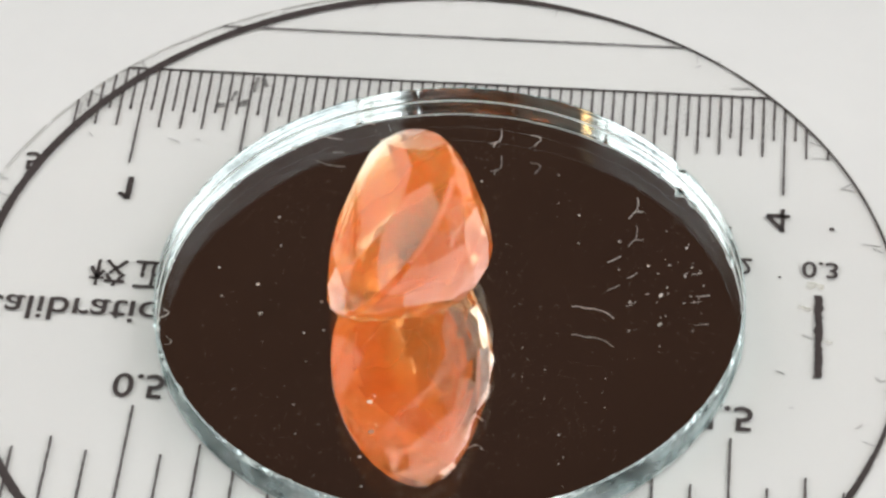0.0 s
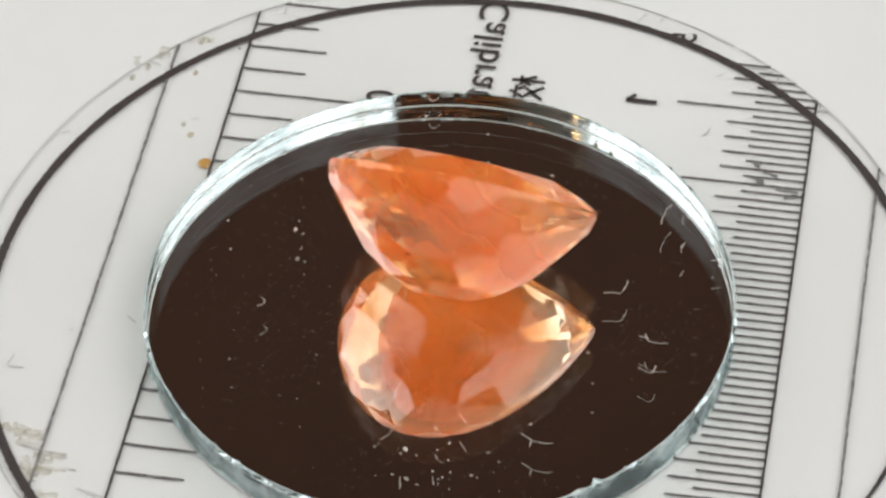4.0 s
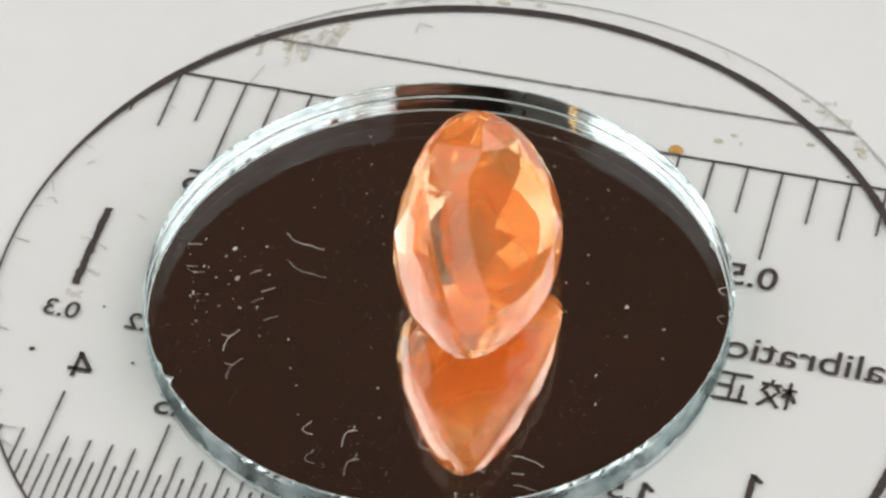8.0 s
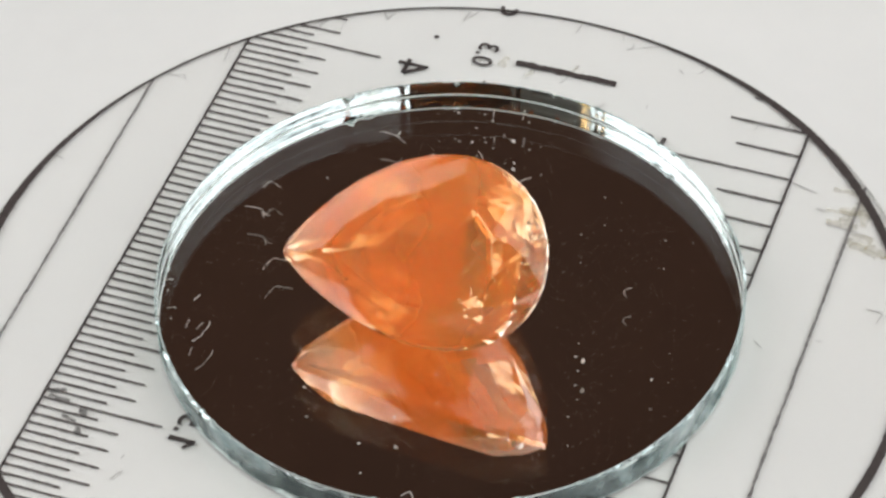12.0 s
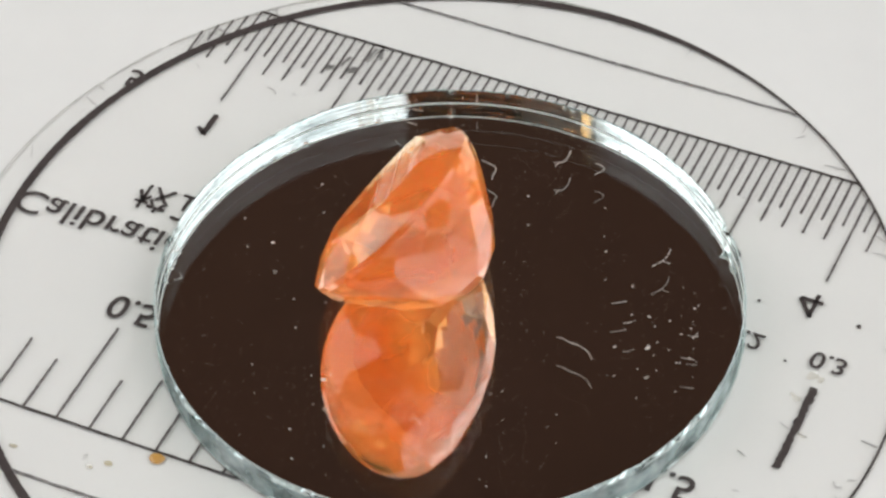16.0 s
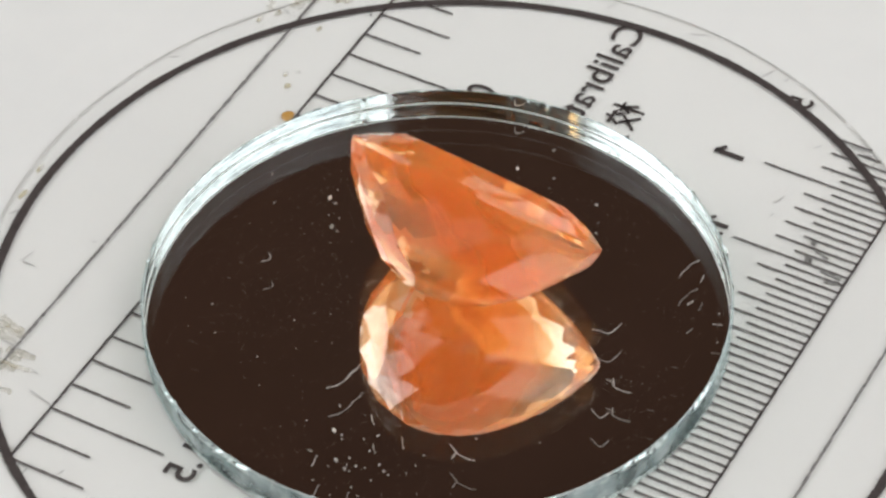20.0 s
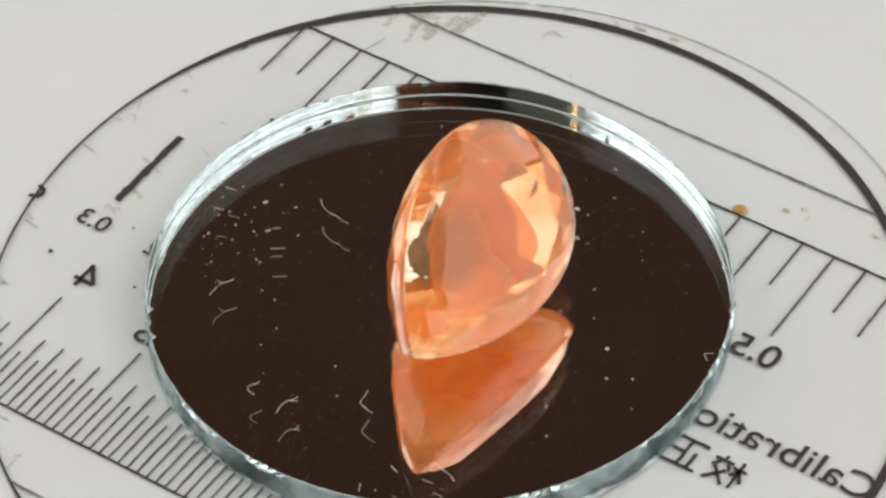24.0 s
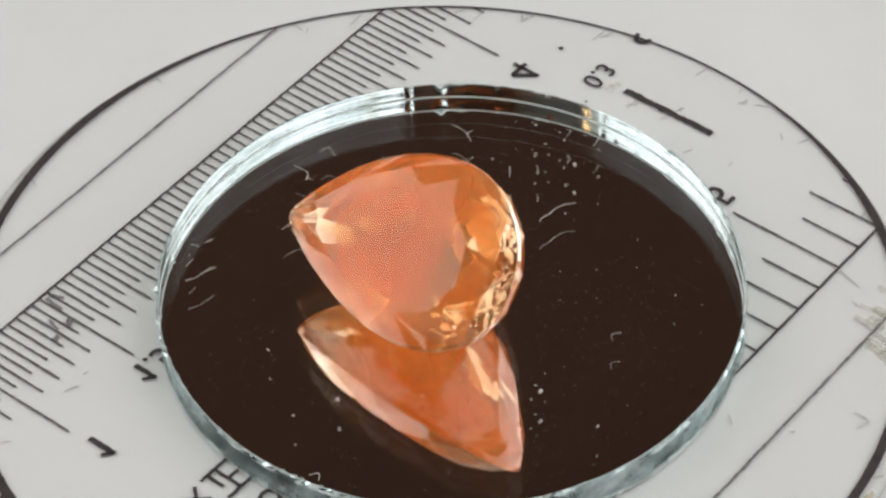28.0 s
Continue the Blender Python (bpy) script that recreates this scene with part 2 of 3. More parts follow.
def box(x0, y0, z0, x1, y1, z1, bevel=0.0):
    bm = bmesh.new()
    bmesh.ops.create_cube(bm, size=1)
    for v in bm.verts:
        v.co = ((x0 + x1) / 2 + v.co.x * (x1 - x0), (y0 + y1) / 2 + v.co.y * (y1 - y0), (z0 + z1) / 2 + v.co.z * (z1 - z0))
    if bevel:
        bmesh.ops.bevel(bm, geom=bm.edges[:], offset=bevel, segments=2, affect="EDGES", profile=0.5)
    return bm


def lathe(profile, steps, cx=0.0, cy=0.0, jitter=None):
    """A closed turned body: profile of (radius, z) from the axis below to the axis above."""
    bm = bmesh.new()
    rings = []
    for k, (r, z) in enumerate(profile):
        if r == 0:
            rings.append([bm.verts.new((cx, cy, z))])
        else:
            ring = []
            for i in range(steps):
                a = 2 * math.pi * i / steps
                rr, zz = (r, z) if jitter is None else jitter(k, a, r, z)
                ring.append(bm.verts.new((cx + rr * math.cos(a), cy + rr * math.sin(a), zz)))
            rings.append(ring)
    for low, high in zip(rings, rings[1:]):
        n = max(len(low), len(high))
        for i in range(n):
            j = (i + 1) % n
            if len(low) == 1:
                bm.faces.new((low[0], high[j], high[i]))
            elif len(high) == 1:
                bm.faces.new((low[i], low[j], high[0]))
            else:
                bm.faces.new((low[i], low[j], high[j], high[i]))
    return bm


def empty(name, label, category, group="", kind=""):
    ob = new(name)
    ob.empty_display_size = 0.005
    return tagged(ob, label, category, group, kind)


# ---- the room: plain walls that close the place ----
def wall_with_window(name, mat, label, along, inner, outer, span, opening):
    """A wall across x or y, with one window opening right through it."""
    bm = bmesh.new()
    for a0, z0, a1, z1 in ((span[0], ROOM_FLOOR, span[1], opening[2]), (span[0], opening[3], span[1], ROOM_TOP),
                           (span[0], opening[2], opening[0], opening[3]), (opening[1], opening[2], span[1], opening[3])):
        d0, d1 = sorted((inner, outer))
        piece = box(d0, a0, z0, d1, a1, z1) if along == "y" else box(a0, d0, z0, a1, d1, z1)
        me = bpy.data.meshes.new("piece")
        piece.to_mesh(me)
        piece.free()
        bm.from_mesh(me)
        bpy.data.meshes.remove(me)
    tagged(part(name, bm, mat), label, "wall", kind="structure")


WX, WY = ROOM_X + 0.12, ROOM_Y + 0.12
wall_with_window("wall_west", CEILING, "dim brown wall with a wide window opening", "y", -ROOM_X, -WX, (-ROOM_Y, ROOM_Y), WEST)
wall_with_window("wall_east", CEILING, "dim brown wall with a wide window opening", "y", ROOM_X, WX, (-ROOM_Y, ROOM_Y), EAST)
wall_with_window("wall_south", SOUTH_WALL, "dark grey-brown wall with a narrow window opening", "x", -ROOM_Y, -WY, (-WX, WX), SOUTH)
tagged(part("wall_north", box(-WX, ROOM_Y, ROOM_FLOOR, WX, WY, ROOM_TOP), DARK_WALL), "dark brown plain wall", "wall", kind="structure")
# unseen ceiling, made white to bounce more light into the gem
tagged(part("ceiling", box(-ROOM_X - 0.12, -ROOM_Y - 0.12, ROOM_TOP, ROOM_X + 0.12, ROOM_Y + 0.12, ROOM_TOP + 0.1), BOUNCE_CEILING), "unseen plain ceiling made white to bounce light", "ceiling", kind="structure")
tagged(part("floor", box(-ROOM_X - 0.12, -ROOM_Y - 0.12, ROOM_FLOOR - 0.1, ROOM_X + 0.12, ROOM_Y + 0.12, ROOM_FLOOR), FLOOR), "brown wooden floor", "floor", kind="structure")

# ---- a small warm lamp hanging from the ceiling, whose glint sits on the mirror's rim ----
LAMP_AT = (-0.572, -0.344, 0.690)
lamp = empty("pendant_lamp", "small warm bulb hanging on a dark cord", "lamp")
lamp.location = LAMP_AT
part("bulb", lathe([(0, -0.014), (0.007, -0.012), (0.011, -0.006), (0.012, 0.002), (0.010, 0.014), (0.008, 0.028), (0.008, 0.042), (0, 0.042)], 24), BULB, lamp, "glowing warm bulb", smooth=True)
part("socket", lathe([(0, 0.043), (0.015, 0.043), (0.017, 0.05), (0.017, 0.08), (0.006, 0.09), (0, 0.09)], 24), DARK_WALL, lamp)
part("cord", lathe([(0, 0.09), (0.003, 0.09), (0.003, ROOM_TOP - LAMP_AT[2]), (0, ROOM_TOP - LAMP_AT[2])], 10), DARK_WALL, lamp)

# ---- table and turntable ----
PLATE_TOP = -0.07 * MM
table = empty("table", "pale plain table with four square legs", "table")
table.location = (0, 0, ROOM_FLOOR)
TABLE_TOP = -0.022 - ROOM_FLOOR
part("tabletop", box(-0.45, -0.35, TABLE_TOP - 0.03, 0.45, 0.35, TABLE_TOP, 0.003), TABLE, table)
for sx in (-1, 1):
    for sy in (-1, 1):
        part("leg", box(sx * 0.4 - 0.025, sy * 0.3 - 0.025, 0, sx * 0.4 + 0.025, sy * 0.3 + 0.025, TABLE_TOP - 0.03), TABLE, table)
turntable = empty("turntable", "matt white plastic turntable turning on the table", "turntable")
PR = 0.085
part("base", lathe([(0, -0.022), (0.070, -0.022), (0.072, -0.021), (0.072, -0.0125), (0, -0.0125)], 96), PLATTER, turntable)
part("platter", lathe([(0, -0.0124), (PR - 0.001, -0.0124), (PR, -0.0114), (PR, PLATE_TOP - 0.001), (PR - 0.001, PLATE_TOP), (0, PLATE_TOP)], 160), PLATTER, turntable, smooth=False)

# ---- the reticle: a clear disc with printed scales, lying face down ----
DISC = (-1.04 * MM, -0.045 * MM, 21.35 * MM)
RING = (-0.25 * MM, 0.35 * MM, 20.70 * MM)
reticle = empty("reticle_disc", "clear acrylic calibration disc with mirrored black scales on the white turntable", "reticle")


def disc_edge(k, a, r, z):
    return r * (1 + 0.0016 * noise.noise((math.cos(a) * 3, math.sin(a) * 3, 1)) + 0.0009 * noise.noise((math.cos(a) * 26, math.sin(a) * 26, 4))), z


disc_body = part("disc", lathe([(0, PLATE_TOP + 0.02 * MM), (DISC[2] - 0.01 * MM, PLATE_TOP + 0.02 * MM), (DISC[2], PLATE_TOP + 0.03 * MM),
                                (DISC[2], -0.02 * MM), (DISC[2] - 0.02 * MM, 0), (0, 0)], 240, DISC[0], DISC[1], disc_edge), FILM, reticle, "clear acrylic sheet")


def ring_print():
    """The broad printed ring, cut off where it runs over the disc's edge."""
    bm = bmesh.new()
    last = None
    n = 2400
    for i in range(n + 1):
        a = 2 * math.pi * i / n
        w = (0.205 + 0.025 * noise.noise((math.cos(a) * 9, math.sin(a) * 9, 7)) + 0.03 * noise.noise((math.cos(a) * 70, math.sin(a) * 70, 3))) * MM
        w += 0.03 * MM * noise.noise((math.cos(a) * 240, math.sin(a) * 240, 11))
        cs = []
        for r in (RING[2] - w, RING[2] + w):
            x, y = RING[0] + r * math.cos(a), RING[1] + r * math.sin(a)
            d = math.hypot(x - DISC[0], y - DISC[1])
            lim = DISC[2] - 0.02 * MM
            if d > lim:
                x, y = DISC[0] + (x - DISC[0]) * lim / d, DISC[1] + (y - DISC[1]) * lim / d
            cs.append((x, y))
        if math.dist(cs[0], cs[1]) < 0.10 * MM:
            x, y = cs[1]
            d = math.hypot(x - DISC[0], y - DISC[1])
            cs[0] = (DISC[0] + (x - DISC[0]) * (d - 0.10 * MM) / d, DISC[1] + (y - DISC[1]) * (d - 0.10 * MM) / d)
        row = [bm.verts.new((x, y, z)) for z in (0.028 * MM, 0.046 * MM) for x, y in cs]
        if last:
            bm.faces.new((last[2], last[3], row[3], row[2]))
            bm.faces.new((last[0], last[2], row[2], row[0]))
            bm.faces.new((last[3], last[1], row[1], row[3]))
        last = row
    return bm


def rim_line():
    """The disc's sawn rim, a thin broken grey line."""
    bm = bmesh.new()
    last = None
    for i in range(721):
        a = 2 * math.pi * i / 720
        n_ = noise.noise((math.cos(a) * 14, math.sin(a) * 14, 2))
        w = 0.045 + 0.05 * max(0.0, n_)
        r1 = DISC[2] + 0.03 * MM
        row = [bm.verts.new((DISC[0] + r * math.cos(a), DISC[1] + r * math.sin(a), z)) for r, z in ((r1 - w * MM, 0.012 * MM), (r1, 0.012 * MM), (r1, PLATE_TOP + 0.01 * MM))]
        if last and noise.noise((math.cos(a) * 40, math.sin(a) * 40, 6)) > -0.45:
            bm.faces.new((last[0], last[1], row[1], row[0]))
            bm.faces.new((last[1], last[2], row[2], row[1]))
        last = row
    return bm


part("rim", rim_line(), RIM_GREY, reticle, "thin grey sawn rim")
part("ring_mark", ring_print(), INK, reticle, "broad black printed ring")

INK_Z = (0.005 * MM, 0.028 * MM)


def bar_mesh(length, width, seed, ragged=0.30):
    """A printed stroke along +y with slightly ragged edges."""
    rnd = random.Random(seed)
    bm = bmesh.new()
    n = max(2, int(length / (0.17 * MM)))
    rows = []
    for i in range(n + 1):
        y = length * i / n
        a, b = (-width / 2 * (1 + rnd.uniform(-ragged, ragged)), width / 2 * (1 + rnd.uniform(-ragged, ragged)))
        rows.append([bm.verts.new((x, y, z)) for z in INK_Z for x in (a, b)])
    for p_, q in zip(rows, rows[1:]):
        bm.faces.new((p_[2], p_[3], q[3], q[2]))
        bm.faces.new((p_[0], p_[2], q[2], q[0]))
        bm.faces.new((p_[3], p_[1], q[1], q[3]))
    for row in (rows[0], rows[-1]):
        bm.faces.new((row[0], row[1], row[3], row[2]))
    me = bpy.data.meshes.new("scale_mark")
    bm.to_mesh(me)
    bm.free()
    return me


def stroke(name, me, mat, x, y, angle, parent=reticle):
    if not me.materials:
        me.materials.append(mat)
    ob = new(name, me)
    ob.parent = parent
    ob.matrix_basis = Matrix.Translation((x, y, 0)) @ Euler((0, 0, angle)).to_matrix().to_4x4()
    return ob


def chord(v, low, high):
    """How far a straight line at height v runs within the disc."""
    half = math.sqrt(DISC[2] ** 2 - (v - DISC[1]) ** 2) - 0.04 * MM
    return max(low, DISC[0] - half), min(high, DISC[0] + half)


CM_BASE, CM_OUTER, IN_BASE, IN_OUTER = 14.87 * MM, 18.12 * MM, -12.28 * MM, -15.64 * MM
for v, w, ink, ragged in ((CM_BASE, 0.11, INK, 0.30), (CM_OUTER, 0.115, WORN_INK, 0.5), (IN_BASE, 0.12, INK, 0.30), (IN_OUTER, 0.125, WORN_INK, 0.5)):
    a, b = chord(v, -1, 1)
    stroke("base_line", bar_mesh(b - a, w * MM, int(v * 1e6), ragged), ink, a, v, -math.pi / 2)

# metric scale: half millimetres, millimetres, and a long mark each five millimetres
marks = {}
for i in range(-4, 100):
    u = (i * 0.502 - 25.32) * MM
    lengths = 6.45 if i % 20 == 0 else 5.65 if i % 10 == 0 else 4.0 if i % 2 == 0 else 2.85
    v0, v1 = CM_BASE, CM_BASE - lengths * MM
    d = DISC[2] ** 2 - (u - DISC[0]) ** 2
    if d <= 0:
        continue
    v0 = min(v0, DISC[1] + math.sqrt(d) - 0.05 * MM)
    if v0 - v1 < 0.4 * MM:
        continue
    key = (lengths, i % 3) if v0 == CM_BASE else (i,)
    if key not in marks:
        marks[key] = bar_mesh(v0 - v1, 0.105 * MM, i)
    stroke("scale_mark", marks[key], FINE_INK, u, v0, math.pi)
# inch scale in sixteenths
for i in range(2, 32):
    u = (-12.82 + (i - 8) * 1.607) * MM
    lengths = 5.75 if i % 8 == 0 else 4.6 if i % 4 == 0 else 3.75 if i % 2 == 0 else 3.05
    v0, v1 = IN_BASE, IN_BASE + lengths * MM
    d = DISC[2] ** 2 - (u - DISC[0]) ** 2
    if d <= 0:
        continue
    v0 = max(v0, DISC[1] - math.sqrt(d) + 0.05 * MM)
    if v1 - v0 < 0.4 * MM:
        continue
    key = ("inch", lengths, i % 3) if v0 == IN_BASE else ("inch", i)
    if key not in marks:
        marks[key] = bar_mesh(v1 - v0, 0.115 * MM, i + 500)
    stroke("scale_mark", marks[key], FINE_INK, u, v0, 0)


LAYER = itertools.count(1)


def scratch(points, width, mat=None, name="scratch", label="", ragged=0.22):
    for (x0, y0), (x1, y1) in zip(points, points[1:]):
        ob = stroke(name, bar_mesh(math.dist((x0, y0), (x1, y1)) * MM, width * MM, int(abs(x0) * 999), ragged), mat or FINE_INK, x0 * MM, y0 * MM, math.atan2(y1 - y0, x1 - x0) - math.pi / 2)
        if label:
            ob["label"] = label
            ob.location.z = 0.0012 * MM * next(LAYER)
            ob.scale.z = 0.4


def lettering(text, u, v, height, width=None, bold=0.0, name="numeral"):
    """Printed letters, upside down and mirrored as the disc lies face down. u, v: the middle; all in mm."""
    curve = bpy.data.curves.new("letters", "FONT")
    curve.body, curve.size, curve.offset = text, 1.0, bold
    ob = new("letters", curve)
    bpy.context.view_layer.update()
    me = bpy.data.meshes.new_from_object(ob.evaluated_get(bpy.context.evaluated_depsgraph_get()))
    bpy.data.objects.remove(ob)
    bpy.data.curves.remove(curve)
    me.name = name
    co = np.array([v_.co[:] for v_ in me.vertices])
    low, high = co.min(0), co.max(0)
    sy = height / (high[1] - low[1])
    sx = sy if width is None else width / (high[0] - low[0])
    for v_ in me.vertices:
        v_.co = ((u + (v_.co.x - (low[0] + high[0]) / 2) * sx) * MM, (v - (v_.co.y - (low[1] + high[1]) / 2) * sy) * MM, 0.03 * MM)
    me.flip_normals()
    me.materials.clear()
    me.materials.append(INK)
    ob = new(name, me)
    ob.parent = reticle
    return ob


def figure_one(u, v, h):
    """The printed figure one: a stem, a foot-high flag, mirrored."""
    scratch([(u + 0.08, v + h / 2), (u + 0.08, v - h / 2)], 0.27 * h / 1.45, INK)
    scratch([(u + 0.08, v - h / 2 + 0.08), (u - 0.22, v - h / 2 + 0.32), (u - 0.36, v - h / 2 + 0.40)], 0.2 * h / 1.45, INK)


figure_one(-15.1, 6.75, 1.45)
for text, u in (("2", -5.25), ("3", 4.8)):
    lettering(text, u, 6.8, 1.45, bold=0.011)
for x0, y0, x1, y1 in ((0.68, 0.0, 0.68, 1.0), (0.72, 0.98, 0.02, 0.30), (0.0, 0.30, 1.0, 0.30)):
    scratch([(14.13 + x0 * 1.05, 7.5 - y0 * 1.45), (14.13 + x1 * 1.05, 7.5 - y1 * 1.45)], 0.2, INK, "numeral_stroke")
for text, u in ((".5", -9.75), ("2.5", -0.2), ("3.5", 9.85)):
    lettering(text, u, 8.15, 1.2, bold=0.011)
figure_one(-10.75, 8.15, 1.2)
lettering("5", -19.75, 8.2, 1.2, bold=0.011)
scratch([(20.15, 4.05), (19.8, 4.0), (19.65, 3.7), (19.8, 3.4), (20.15, 3.35)], 0.2, INK)
for text, u in (("0.5", -12.75), ("1.5", 12.85)):
    lettering(text, u, -5.4, 1.4, bold=0.011)
lettering("0.3", 16.57, 3.75, 1.0, 1.6, bold=0.011)
lettering("0.2", 12.75, 3.75, 1.0, 1.6, bold=0.011)
lettering("Calibration", -16.12, -1.07, 1.45, 9.6, bold=0.006, name="lettering")
stroke("thickness_bar", bar_mesh(4.95 * MM, 0.34 * MM, 77), INK, 16.54 * MM, -2.77 * MM, 0)


def glyph(strokes, u, v, size):
    """A printed character built of straight strokes in a unit square, x to +u, y to -v."""
    for x0, y0, x1, y1 in strokes:
        ax, ay, bx, by = u + (x0 - 0.5) * size, v - (y0 - 0.5) * size, u + (x1 - 0.5) * size, v - (y1 - 0.5) * size
        d = math.dist((ax, ay), (bx, by))
        stroke("character_stroke", bar_mesh(d * MM, 0.16 * MM, int(1000 * abs(ax + ay))), INK, ax * MM, ay * MM, math.atan2(by - ay, bx - ax) - math.pi / 2)


glyph([(0.02, 0.70, 0.42, 0.70), (0.22, 0.98, 0.22, 0.02), (0.22, 0.66, 0.02, 0.28), (0.24, 0.62, 0.40, 0.42), (0.70, 0.98, 0.72, 0.84), (0.44, 0.80, 0.98, 0.80),
       (0.60, 0.74, 0.46, 0.54), (0.80, 0.74, 0.96, 0.54), (0.86, 0.54, 0.44, 0.02), (0.54, 0.50, 0.98, 0.02)], -15.15, 1.3, 1.65)
glyph([(0.04, 0.94, 0.96, 0.94), (0.02, 0.05, 0.98, 0.05), (0.52, 0.94, 0.52, 0.05), (0.54, 0.52, 0.88, 0.52), (0.24, 0.60, 0.24, 0.05)], -13.15, 1.3, 1.7)


def blot(name, mat, u, v, rx, ry, seed, parent, z=0.006, high=0.04, label=""):
    """A flat irregular drop."""
    bm = bmesh.new()
    n = 18
    rings = []
    for k, (f, h) in enumerate(((1.0, 0.0), (0.8, 0.75), (0.45, 1.0))):
        rings.append([bm.verts.new(((u + rx * f * (1 + 0.35 * noise.noise((math.cos(t) * 1.7, math.sin(t) * 1.7, seed))) * math.cos(t)) * MM,
                                    (v + ry * f * (1 + 0.35 * noise.noise((math.cos(t) * 1.7, math.sin(t) * 1.7, seed + 9))) * math.sin(t)) * MM,
                                    (z + high * h) * MM)) for t in (2 * math.pi * i / n for i in range(n))])
    for a, b in zip(rings, rings[1:]):
        for i in range(n):
            bm.faces.new((a[i], a[(i + 1) % n], b[(i + 1) % n], b[i]))
    bm.faces.new(rings[-1])
    return part(name, bm, mat, parent, label, smooth=True)


blot("resin_drop", AMBER, -7.75, -12.62, 0.36, 0.28, 3, reticle, high=0.09, label="small amber drop of dried resin")

# dried glue and dirt: faint ragged streaks
for (x0, y0), (x1, y1), w in (((12.96, -14.3), (12.9, -15.6), 0.30), ((11.7, -14.9), (11.75, -15.9), 0.55), ((11.13, -15.0), (11.15, -15.7), 0.35), ((9.97, -15.7), (9.5, -17.7), 0.42),
                              ((9.7, -15.9), (9.3, -17.2), 0.35), ((12.45, -15.7), (10.95, -16.2), 0.40), ((10.9, -15.9), (10.7, -14.5), 0.30), ((11.6, -15.7), (11.5, -14.3), 0.28),
                              ((10.2, -16.8), (10.3, -15.8), 0.30), ((-16.2, -14.3), (-16.0, -14.8), 0.4), ((-15.3, -16.2), (-14.4, -16.3), 0.3), ((-14.4, -17.4), (-13.8, -17.2), 0.3),
                              ((16.75, 2.75), (16.0, 2.85), 0.35), ((16.19, 1.23), (15.62, 1.43), 0.2), ((17.18, -0.68), (16.68, -0.61), 0.18)):
    scratch([(x0, y0), ((x0 + x1) / 2 + 0.05, (y0 + y1) / 2), (x1, y1)], w, STAIN_THIN, "glue_stain", "faint yellowish smear of old glue", 0.6)
for u, v, r in ((17.08, 6.38, 0.12), (14.8, 3.2, 0.07), (12.5, 6.15, 0.08), (-15.75, -12.7, 0.06)):
    blot("ink_dot", INK, u, v, r, r, u, reticle, high=0.02)

for u, v, rx, ry, mat in ((-16.2, -14.2, 0.26, 0.20, STAIN_THIN), (-16.05, -14.66, 0.34, 0.22, STAIN_THIN), (-15.95, -15.05, 0.30, 0.20, STAIN_THIN), (-14.74, -16.0, 0.30, 0.16, STAIN_THIN),
                          (-13.78, -16.75, 0.26, 0.14, STAIN_THIN), (-12.97, -17.3, 0.24, 0.12, STAIN_THIN), (-13.73, -14.41, 0.20, 0.12, STAIN_THIN), (-10.59, -13.74, 0.10, 0.20, STAIN_THIN),
                          (-9.52, -13.69, 0.20, 0.14, STAIN_THIN), (-10.21, -14.17, 0.22, 0.12, STAIN_THIN), (0.68, -20.95, 0.30, 0.12, STAIN_THIN), (2.45, -20.7, 0.32, 0.13, STAIN_THIN)):
    blot("glue_stain", mat, u, v, rx, ry, u, reticle, z=0.008, high=0.012, label="faint brownish smear of old glue")


SMUDGE = plain("worn_ink_smudge", (0.09, 0.085, 0.08), (0.36, 0.35, 0.34), 2600, 0.6)
for line, w in (([(-11.75, 12.45), (-11.55, 12.65), (-11.4, 12.62)], 0.22), ([(-10.75, 12.6), (-10.55, 12.8), (-10.35, 12.85)], 0.24), ([(-10.6, 12.9), (-10.3, 13.0)], 0.12),
                ([(-11.1, 12.9), (-11.05, 13.3), (-10.95, 13.6)], 0.13), ([(-10.15, 13.6), (-10.1, 14.1), (-10.05, 14.6)], 0.16), ([(-9.55, 14.0), (-9.7, 14.3), (-9.8, 14.65)], 0.2)):
    scratch(line, w, SMUDGE, ragged=0.5)
GREY_MARK = plain("faint_grey_scratch", (0.42, 0.41, 0.40), (0.58, 0.57, 0.56), 900, 0.6)
for line in ([(-13.7, 10.15), (-13.3, 10.05), (-13.1, 9.85)], [(-12.45, 10.2), (-12.2, 10.15)], [(2.3, -13.85), (2.65, -13.4)], [(15.15, -2.65), (14.7, -2.45)],
             [(15.6, -4.6), (15.3, -4.62)], [(10.5, 16.7), (10.8, 16.9)], [(11.4, 17.2), (11.7, 17.25)], [(18.5, -5.3), (18.2, -5.6)], [(-17.5, 10.3), (-17.2, 10.0)],
             [(12.78, -12.3), (12.43, -13.65)], [(10.67, -14.5), (10.6, -15.6), (10.4, -16.7)], [(6.0, -18.35), (5.3, -18.2)], [(6.05, -17.6), (6.05, -18.3)], [(11.5, -13.85), (11.4, -14.3)],
             [(3.56, -16.25), (3.45, -16.0)], [(16.33, -0.5), (15.84, -0.25)], [(19.5, -2.7), (19.25, -2.8), (19.0, -2.5)], [(19.9, -2.1), (19.6, -2.2)], [(15.95, -9.95), (15.6, -9.8)], [(-15.66, 15.5), (-15.7, 15.15)],
             [(10.65, -17.9), (10.2, -18.3)], [(7.35, -19.4), (7.0, -19.85)], [(6.25, -19.8), (5.85, -20.4)], [(3.4, -20.3), (3.8, -20.55)]):
    scratch(line, 0.06, GREY_MARK)

